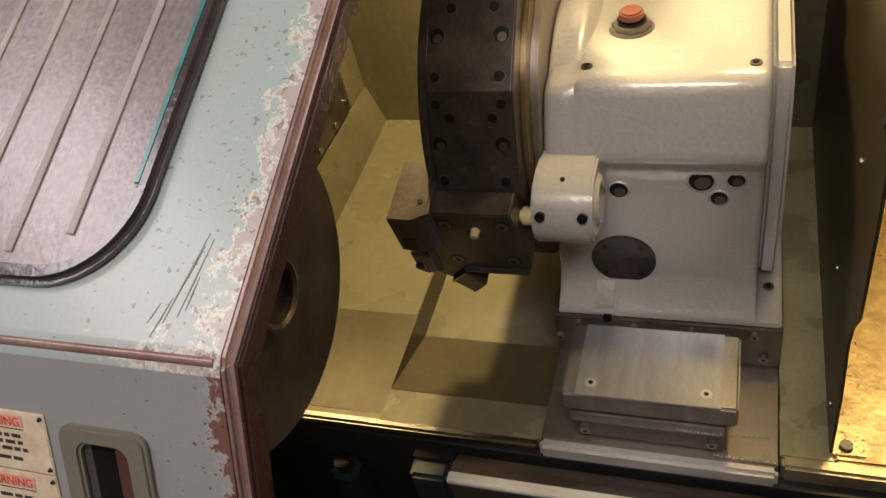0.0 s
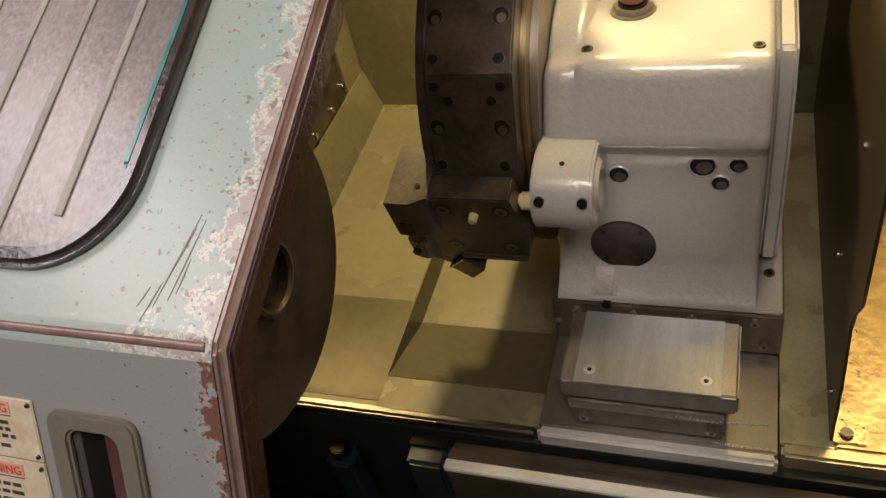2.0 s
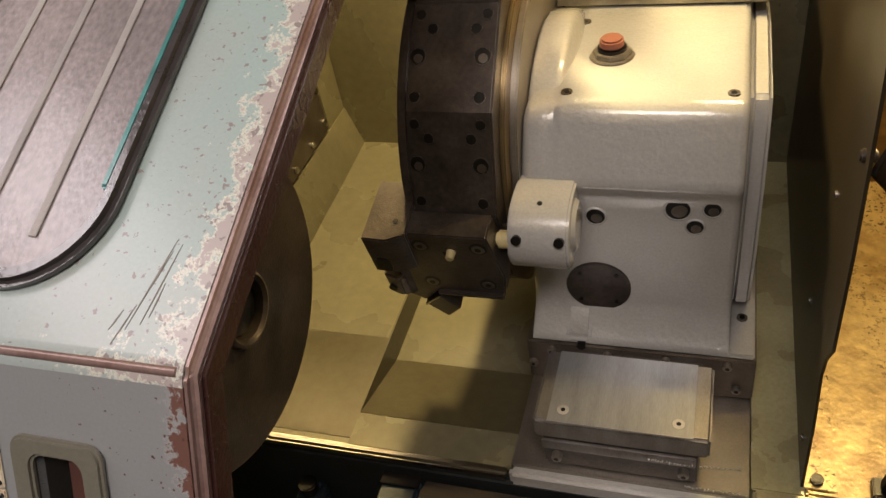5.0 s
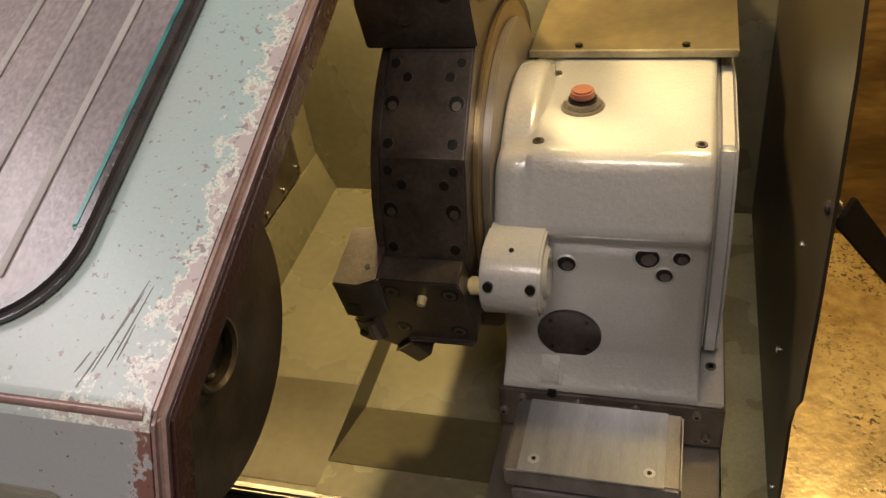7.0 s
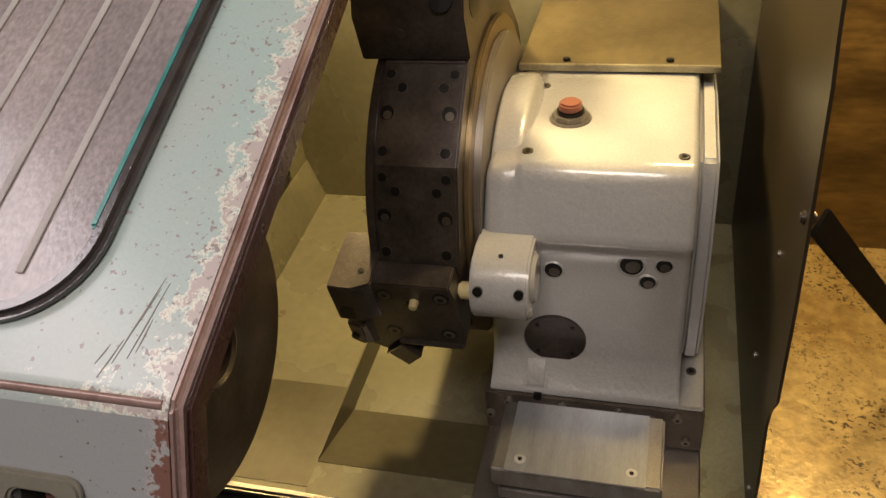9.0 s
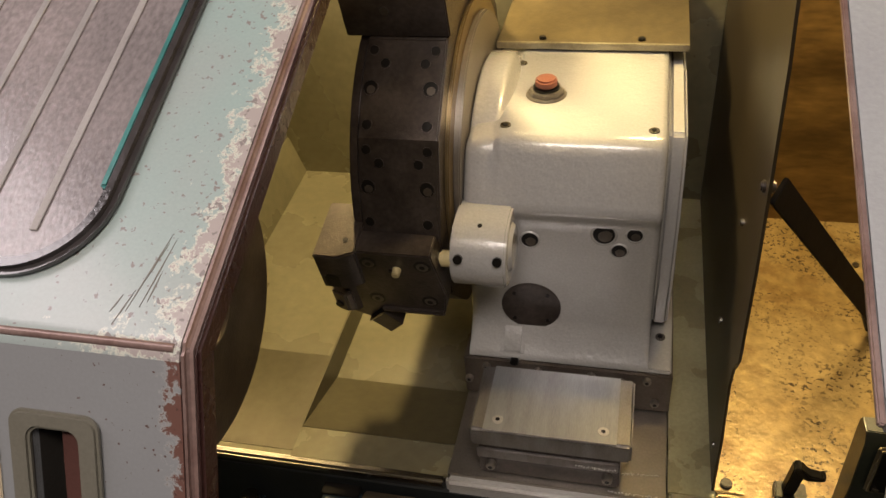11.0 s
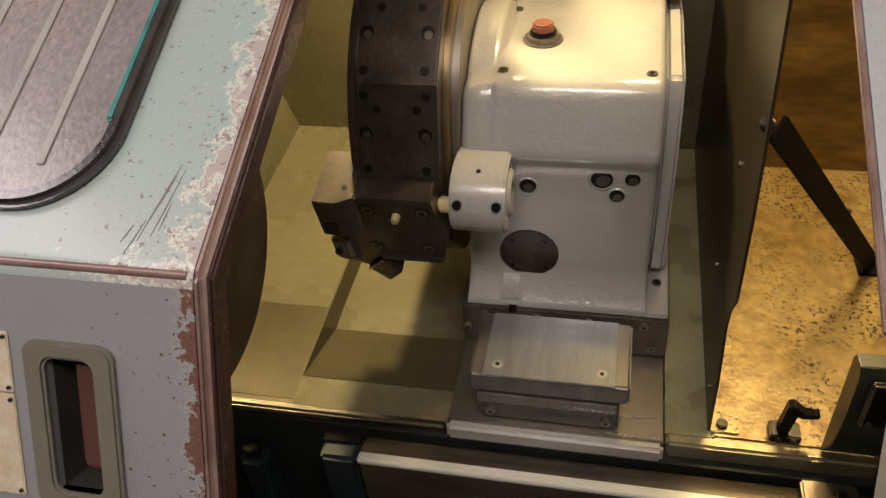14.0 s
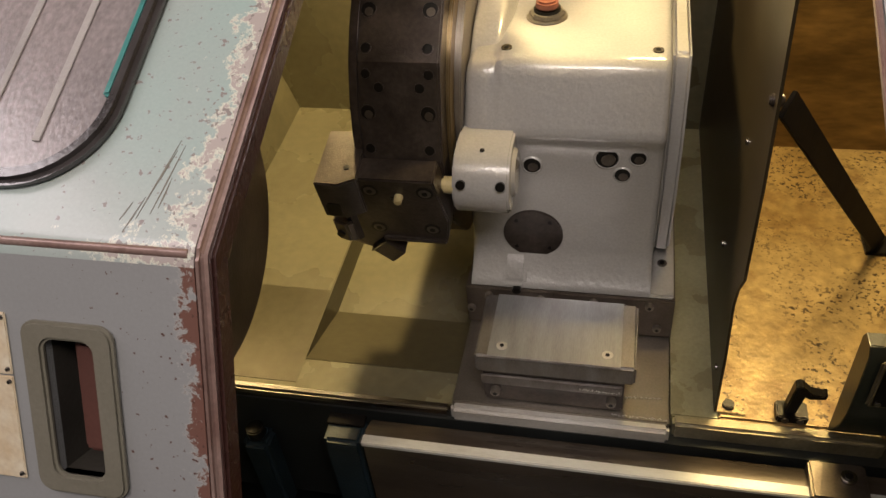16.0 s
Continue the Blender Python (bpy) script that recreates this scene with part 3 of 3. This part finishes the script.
# Tapped holes as black discs, their inner shade painted, each with a raised rim.
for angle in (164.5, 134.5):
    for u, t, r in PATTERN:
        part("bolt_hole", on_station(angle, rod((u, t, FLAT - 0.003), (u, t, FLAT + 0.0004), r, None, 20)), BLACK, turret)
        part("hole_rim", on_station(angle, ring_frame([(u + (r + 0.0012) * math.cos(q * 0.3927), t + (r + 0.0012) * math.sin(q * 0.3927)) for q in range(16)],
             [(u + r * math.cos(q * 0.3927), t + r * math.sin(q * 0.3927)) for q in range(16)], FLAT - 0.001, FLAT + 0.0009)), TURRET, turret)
    # The two large holes get an offset lighter disc as their painted lit inside.
    for u, t, r in PATTERN:
        if r > 0.009:
            part("hole_lit_disc", on_station(angle, rod((u + 0.001, t - 0.0028, FLAT + 0.0003), (u + 0.001, t - 0.0028, FLAT + 0.0008), r * 0.60, None, 18)), OILY, turret)


holder = thing("tool_holder", (-0.10, 1.35, 0.60), "dark steel turning tool holder with an insert", "tool holder", basis=CARRIAGE)
H = 194.5
part("holder_body", on_station(H, prism([(-0.150, 0.072), (-0.0445, 0.072), (-0.034, -0.011), (-0.041, -0.058), (-0.132, -0.058), (-0.155, -0.084), (-0.182, -0.063), (-0.179, 0.003), (-0.150, 0.003)], FLAT, 0.278, "w", 0.002)), TURRET, holder)
part("clamp_jaw", on_station(H, prism([(-0.197, 0.200), (-0.199, 0.290), (-0.166, 0.2915), (-0.143, 0.2805), (-0.143, 0.200)], 0.003, 0.0745, "v", 0.002)), TURRET, holder)
part("jaw_recess", on_station(H, prism(rounded(-0.192, -0.172, 0.008, 0.034, 0.006, 4), 0.288, 0.2918, "w")), BLACK, holder)
part("lower_jaw", on_station(H, prism([(-0.199, 0.215), (-0.199, 0.281), (-0.178, 0.287), (-0.160, 0.276), (-0.160, 0.215)], -0.064, -0.020, "v", 0.003)), OILY, holder)
part("jaw_rib", on_station(H, prism([(-0.176, 0.276), (-0.168, 0.2835), (-0.158, 0.276)], -0.062, 0.004, "v", 0.001)), TURRET, holder)
part("bottom_edge", on_station(H, prism([(-0.132, -0.0585), (-0.041, -0.0585), (-0.041, -0.051), (-0.130, -0.051)], 0.276, 0.2835, "w", 0.002)), TURRET, holder)
part("shank", on_station(H, prism([(-0.155, -0.082), (-0.062, -0.060), (-0.062, -0.086), (-0.112, -0.090), (-0.150, -0.118), (-0.190, -0.098), (-0.186, -0.078)], 0.215, 0.262, "w", 0.002)), OILY, holder)
insert = on_station(H, prism([(-0.153, -0.084), (-0.129, -0.0595), (-0.106, -0.088), (-0.128, -0.113)], 0.262, 0.284, "w", 0.0012))
part("insert", insert, TURRET, holder, "dark carbide insert")
part("insert_edge", on_station(H, prism([(-0.1545, -0.0835), (-0.1305, -0.0585), (-0.129, -0.0598), (-0.153, -0.0848)], 0.268, 0.2855, "w")), STEEL, holder, "bright edge of the insert seat")
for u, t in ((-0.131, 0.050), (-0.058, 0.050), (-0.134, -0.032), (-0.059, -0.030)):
    # The recess is a black disc, its shade put into the colour.
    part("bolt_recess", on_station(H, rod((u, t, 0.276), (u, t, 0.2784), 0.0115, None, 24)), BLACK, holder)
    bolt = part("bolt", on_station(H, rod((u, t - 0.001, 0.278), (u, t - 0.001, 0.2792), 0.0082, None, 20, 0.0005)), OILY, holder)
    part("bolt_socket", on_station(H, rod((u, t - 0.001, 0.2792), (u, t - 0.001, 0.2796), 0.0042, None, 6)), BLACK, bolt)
part("jaw_screw", on_station(H, rod((-0.190, -0.045, 0.280), (-0.190, -0.045, 0.2875), 0.006, None, 16, 0.001)), BLACK, holder)
part("nozzle", on_station(H, rod((-0.0935, 0.040, 0.277), (-0.0935, 0.040, 0.289), 0.0062, 0.0052, 12, 0.001)), CREAM, holder, "cream plastic coolant plug")
part("nozzle_stem", on_station(H, rod((-0.104, 0.038, 0.280), (-0.094, 0.039, 0.283), 0.0022, None, 10)), STEEL, holder)
part("top_hole", on_station(H, rod((-0.160, 0.0742, 0.262), (-0.160, 0.0752, 0.262), 0.004, None, 14)), BLACK, holder)

bar_holder = thing("boring_bar_holder", (-0.10, 1.5, 0.90), "dark steel boring bar holder with a round bore", "tool holder", basis=CARRIAGE)
B = 104.5
part("holder_body", on_station(B, prism([(-0.062, FLAT), (-0.062, FLAT + 0.062), (-0.040, FLAT + 0.098), (0.055, FLAT + 0.098), (0.060, FLAT)], -0.172, -0.036, "u", 0.002)), TURRET, bar_holder)
part("bore", on_station(B, rod((-0.0365, -0.005, FLAT + 0.052), (-0.0355, -0.005, FLAT + 0.052), 0.026, None, 32)), BLACK, bar_holder)
part("chamfer_hole", on_station(B, rod((-0.062, -0.052, FLAT + 0.076), (-0.062, -0.056, FLAT + 0.080), 0.013, None, 24)), BLACK, bar_holder)
part("front_screw", on_station(B, rod((-0.115, -0.061, FLAT + 0.040), (-0.115, -0.0635, FLAT + 0.040), 0.006, None, 16)), OILY, bar_holder)
spare = thing("drill_holder", (-0.06, 1.66, 0.92), "oil-stained steel drill holder", "tool holder", basis=CARRIAGE)
part("holder_body", on_station(74.5, prism([(-0.055, FLAT), (-0.055, FLAT + 0.055), (-0.030, FLAT + 0.08), (0.05, FLAT + 0.08), (0.055, FLAT)], -0.120, 0.002, "u", 0.003)), HUB, spare)
part("bore", on_station(74.5, rod((0.0015, 0.0, FLAT + 0.042), (0.0025, 0.0, FLAT + 0.042), 0.022, None, 28)), BLACK, spare)

# ---- guard flap, bar, clamp, tailstock ----
flap = thing("guard_flap", (0.333, 1.5, 0.318), "bent sheet-metal guard, oily and scuffed", "guard")
outline = [(1.255, 0.318), (1.262, 0.42), (1.282, 0.50), (1.275, 0.535), (1.251, 0.575), (1.258, 0.70), (1.273, 0.803), (1.297, 0.93), (1.312, 0.968), (1.330, 1.03), (1.36, 1.045), (1.945, 1.05), (1.945, 0.318)]
part("sheet", prism(outline, 0.3315, 0.335), FLAP, flap)
part("foot_flange", box(0.3352, 0.372, 1.250, 1.46, 0.3225, 0.3255, 0.001), BEDR, flap, "worn foot of the guard")
for v, w in ((1.424, 0.478), (1.390, 0.674), (1.30, 0.36)):
    screw(flap, (0.3315, v, w), (-1, 0, 0), 0.0045, 0.003, STEEL)
screw(flap, (0.350, 1.262, 0.3255), (0, 0, 1), 0.008, 0.006, BLACK)
bar = thing("stay_bar", (0.60, 1.617, 0.324), "black steel stay bar bolted to the guard", "stay bar")
p, q = Vector((0.345, 1.292, 0.79)), Vector((0.600, 1.617, 0.330))
bm = box(-0.0155, 0.0155, -0.003, 0.003, 0, (q - p).length, 0.001)
bmesh.ops.transform(bm, verts=bm.verts, matrix=Matrix.Translation(p) @ (q - p).to_track_quat("Z", "X").to_matrix().to_4x4())
part("bar", bm, MATT, bar)
part("bar_foot", box(0.578, 0.64, 1.595, 1.64, 0.3225, 0.3285, 0.001), BLACK, bar)
part("pin", rod((0.3265, 1.294, 0.793), (0.3420, 1.294, 0.793), 0.007, None, 20, 0.002), TURRET, bar)
screw(bar, (0.622, 1.618, 0.3285), (0, 0, 1), 0.007, 0.006, BLACK)
wall_screw = thing("wall_screw", (0.589, 1.763, 0.322), "small oily screw in the bed guard", "screw")
screw(wall_screw, (0.589, 1.763, 0.322), (0, 0, 1), 0.006, 0.004, OILY)

clamp = thing("stop_clamp", (0.435, 1.255, 0.322), "black steel stop clamp bolted to the bed guard", "clamp")
part("base", box(0.410, 0.450, 1.244, 1.272, 0.3225, 0.337, 0.002), BLACK, clamp)
part("post", prism([(0.419, 0.337), (0.434, 0.337), (0.441, 0.386), (0.432, 0.394), (0.425, 0.391)], 1.250, 1.265, "v", 0.0015), BLACK, clamp)
part("finger", prism([(0.425, 0.391), (0.433, 0.394), (0.446, 0.381), (0.462, 0.378), (0.465, 0.382), (0.465, 0.373), (0.444, 0.370), (0.430, 0.379)], 1.249, 1.264, "v", 0.0015), BLACK, clamp)
for u in (0.421, 0.440):
    screw(clamp, (u, 1.2445, 0.3295), (0, -1, 0), 0.0045, 0.003, OILY)

tail = thing("tailstock", (0.60, 1.225, 0.322), "dark green painted tailstock with a steel-framed panel", "tailstock")
part("body", prism([(1.240, 0.322), (1.226, 0.343), (1.213, 0.372), (1.205, 0.405), (1.203, 0.44), (1.205, 0.510), (1.213, 0.523), (1.234, 0.523), (1.242, 0.51), (1.242, 0.322)], 0.475, 0.80, "u", 0.007, 4), GREEN, tail)
frame_part = part("panel_frame", box(0.488, 0.72, 1.196, 1.2025, 0.432, 0.513, 0.003), EDGE, tail, "worn steel frame")
part("panel", box(0.493, 0.715, 1.1945, 1.1962, 0.437, 0.508, 0.001), BLACK, frame_part)
part("sight_tube", rod((0.506, 1.19, 0.495), (0.70, 1.19, 0.495), 0.009, None, 24), STEEL, tail)
screw(tail, (0.498, 1.1945, 0.444), (0, -1, 0), 0.004, 0.003, STEEL)
stop = thing("way_bracket", (0.48, 1.16, 0.30), "oily steel bracket with a socket screw", "bracket")
part("bracket_body", box(0.446, 0.516, 1.140, 1.196, 0.28, 0.316, 0.003), OILY, stop)
part("bolt", rod((0.492, 1.172, 0.316), (0.492, 1.172, 0.322), 0.010, None, 24, 0.001), STEEL, stop)
part("bolt_socket", rod((0.492, 1.172, 0.322), (0.492, 1.172, 0.3225), 0.0055, None, 6), BLACK, stop)

# ---- sliding door ----
DX0, DX1 = -0.95, -0.067
HX0, HX1, HZ0, HZ1 = -0.177, -0.139, 1.070, 1.170
door = thing("sliding_door", (-0.40, 0.318, 0.60), "worn blue-grey painted sliding door, slid open", "door", basis=UPRIGHT)
front = merge(box(DX0, HX0, 0.318, 0.324, 0.55, 1.22336), box(HX1, DX1, 0.318, 0.324, 0.55, 1.22336),
              box(HX0, HX1, 0.318, 0.324, HZ1, 1.22336), box(HX0, HX1, 0.318, 0.324, 0.55, HZ0))
part("front_panel", front, DOOR_FRONT, door, "lower panel worn to brown primer")
ca, sa = math.cos(radians(48)), math.sin(radians(48))
fold = []
for k in range(9):
    a = radians(180 - 42 * k / 8)
    fold.append((0.318 + 0.0225 + 0.0225 * math.cos(a), 1.22336 + 0.0225 * math.sin(a)))
END = fold[-1]
fold += [(END[0] + 0.006 * sa, END[1] - 0.006 * ca), (0.3245, 1.22336)]
part("fold", prism(fold, DX0, DX1, "u"), DOOR, door, "rubbed fold of the door", 60)
S0 = 0.0086
inner = rounded(-0.93, -0.158, 0.047, 0.66, 0.058, 10)
outer = []
for i, pt in enumerate(inner):
    outer.append(((DX1, 0.70), (DX0, 0.70), (DX0, S0), (DX1, S0))[i // 11])
sl = ring_frame(outer, inner, -0.006, 0.0)
bmesh.ops.remove_doubles(sl, verts=sl.verts, dist=1e-5)
bmesh.ops.transform(sl, verts=sl.verts, matrix=DOOR_SLOPE)
part("sloped_panel", sl, DOOR, door)
trim = ring_frame(rounded(-0.941, -0.147, 0.036, 0.671, 0.068, 12), rounded(-0.927, -0.161, 0.050, 0.657, 0.055, 12), -0.002, 0.010, 0.0042)
bmesh.ops.transform(trim, verts=trim.verts, matrix=DOOR_SLOPE)
gasket = part("window_gasket", trim, RUBBER, door, "glossy black window gasket")
# Added strip that paints the teal reflection down the gasket's right side.
bead = box(-0.1632, -0.1558, 0.108, 0.60, 0.004, 0.0098, 0.002, 3)
bmesh.ops.transform(bead, verts=bead.verts, matrix=DOOR_SLOPE)
part("gasket_reflection", bead, TEAL, gasket, "teal reflection on the gasket, put in as a coloured strip")
pane = prism(rounded(-0.93, -0.158, 0.047, 0.66, 0.058, 10), -0.005, -0.001, "w")
bmesh.ops.transform(pane, verts=pane.verts, matrix=DOOR_SLOPE)
glass = part("window_pane", pane, GLASS, door, "scratched grimy window")
for k in range(16):
    x = -0.206 - 0.0455 * k
    bm = box(x - 0.0032, x + 0.0032, 0.06 if k else 0.075, 0.65, -0.0005, 0.0006, 0.0005, 1)
    bmesh.ops.transform(bm, verts=bm.verts, matrix=DOOR_SLOPE)
    part("window_rib", bm, RIB, glass)
for x, v, long, lean in ((-0.112, 0.022, 0.060, 12), (-0.1035, 0.026, 0.052, 9), (-0.118, 0.012, 0.026, 16), (-0.108, 0.040, 0.034, 14), (-0.0995, 0.030, 0.022, 6), (-0.123, 0.020, 0.014, 20)):
    bm = prism([(-0.0004, 0.0), (-0.0001, -long * 0.02), (0.0005, long * 0.4), (0.0001, long), (-0.0002, long * 0.9), (-0.0005, long * 0.45)], -0.0005, 0.00035, "w")
    bmesh.ops.transform(bm, verts=bm.verts, matrix=DOOR_SLOPE @ pose(x, v, 0, 0, 0, -lean))
    part("scratch", bm, TRIM, door, "dark scratch through the paint")
# rounded free edge and seal, along the front and the slope
def strip(x0, x1, sink, deep, mat, name, label=""):
    back = sink + deep
    prof = [(0.318 + sink, 0.55), (0.318 + sink, 1.232 - 0.38 * sink), (0.318 + 0.70 * ca + sink * sa, 1.232 + 0.70 * sa - sink * ca),
            (0.318 + 0.70 * ca + back * sa, 1.232 + 0.70 * sa - back * ca), (0.318 + back, 1.232 - 0.38 * back), (0.318 + back, 0.55)]
    return part(name, prism(prof, x0, x1, "u", 0.0042 if deep < 0.015 else 0.002, 3), mat, door, label)


strip(-0.0705, -0.0600, 0.0005, 0.013, EDGEP, "edge_bead", "edge rubbed to brown primer")
strip(-0.0598, -0.0555, 0.0045, 0.019, SEAL, "edge_lip", "dark red-brown edge lip")
part("fold_edge", rod((-0.60, 0.3207, 1.2312), (-0.0712, 0.3207, 1.2312), 0.0031, None, 16), EDGEP, door, "fold rubbed to brown primer")
shell = ring_frame(rounded(-0.1915, -0.1245, 1.0575, 1.181, 0.011, 6), rounded(HX0 + 0.001, HX1 - 0.001, HZ0 + 0.001, HZ1 - 0.001, 0.008, 6), 0, 0.006, 0.002)
for vtx in shell.verts:
    x, y, z = vtx.co
    vtx.co = (x, 0.318 - z, y)
handle = part("handle_frame", shell, TRIM, door, "olive-grey plastic recessed pull handle")
cup = merge(box(HX0 - 0.004, HX0, 0.316, 0.358, HZ0 - 0.004, HZ1 + 0.004), box(HX1, HX1 + 0.004, 0.316, 0.358, HZ0 - 0.004, HZ1 + 0.004),
            box(HX0, HX1, 0.316, 0.358, HZ1, HZ1 + 0.004), box(HX0, HX1, 0.316, 0.358, HZ0 - 0.004, HZ0), box(HX0 - 0.004, HX1 + 0.004, 0.358, 0.362, HZ0 - 0.004, HZ1 + 0.004))
part("handle_cup", cup, CUP, handle, "handle pocket, its shade put into the dark colour")
part("grip_insert", box(HX0 + 0.015, HX1 - 0.0005, 0.3235, 0.3575, HZ0 + 0.014, HZ1 - 0.004, 0.004, 3), MAROON, handle, "brown-red grip insert")

# ---- warning plate ----
def plate(z0, z1):
    sign = thing("warning_plate", (-0.26, 0.318, z0), "yellowed warning plate, red heading, scratched", "sign", "warning plates", UPRIGHT)
    part("plate", box(-0.318, -0.2035, 0.3160, 0.3178, z0, z1, 0.0008), LABEL, sign)
    return sign


def heading(sign, z):
    part("heading_band", box(-0.312, -0.222, 0.3154, 0.3158, z - 0.0042, z + 0.0042), PINK, sign)
    curve = bpy.data.curves.new("lettering", "FONT")
    curve.body, curve.size, curve.align_x, curve.extrude = "WARNING", 0.0088, "RIGHT", 0.0001
    tmp = new("tmp_text", curve)
    dg = bpy.context.evaluated_depsgraph_get()
    me = bpy.data.meshes.new_from_object(tmp.evaluated_get(dg))
    bpy.data.objects.remove(tmp)
    bm = bmesh.new()
    bm.from_mesh(me)
    bmesh.ops.transform(bm, verts=bm.verts, matrix=pose(-0.2235, 0.3151, z - 0.0032, 90, 0, 0))
    part("lettering", bm, RED_INK, sign, "red heading WARNING", None)
    part("rule", box(-0.312, -0.2225, 0.3155, 0.3158, z - 0.0062, z - 0.0056), INK, sign)


upper = plate(1.1395, 1.1835)
heading(upper, 1.1765)
lower = plate(1.062, 1.1385)
heading(lower, 1.131)
rng = random.Random(5)
for sign, tops in ((upper, (1.1655, 1.1605, 1.1555, 1.1485)), (lower, (1.119, 1.113, 1.107, 1.100, 1.094, 1.088, 1.080, 1.074))):
    for z in tops:
        x = -0.310
        while x < -0.226:
            k = rng.uniform(0.004, 0.011)
            part("text_bar", box(x, min(x + k, -0.2215), 0.3156, 0.3158, z - 0.0013, z + 0.0013), INK, sign)
            x += k + 0.0022
for sign, z in ((upper, 1.180), (upper, 1.1435), (lower, 1.1345), (lower, 1.066)):
    part("rivet", rod((-0.2065, 0.3161, z), (-0.2065, 0.3145, z), 0.0019, 0.0012, 14), STEEL, sign)

# ---- fixed front on the far side of the opening ----
fixed = thing("front_cover", (0.5, 0.318, 1.232), "grey painted fixed front cover with worn edge", "machine cover", basis=UPRIGHT)
bm = box(0.3285, 0.90, 0.0, 0.80, -0.012, 0.0, 0.003, 3)
bmesh.ops.transform(bm, verts=bm.verts, matrix=DOOR_SLOPE)
part("cover_panel", bm, COVERP, fixed)
bm = box(0.3265, 0.3305, 0.0, 0.80, -0.004, 0.0012, 0.001, 2)
bmesh.ops.transform(bm, verts=bm.verts, matrix=DOOR_SLOPE)
part("cover_edge", bm, EDGEP, fixed, "edge rubbed through the paint")
part("cover_front", box(0.342, 0.90, 0.318, 0.345, 0.0, 1.225, 0.004), COVERP, fixed)
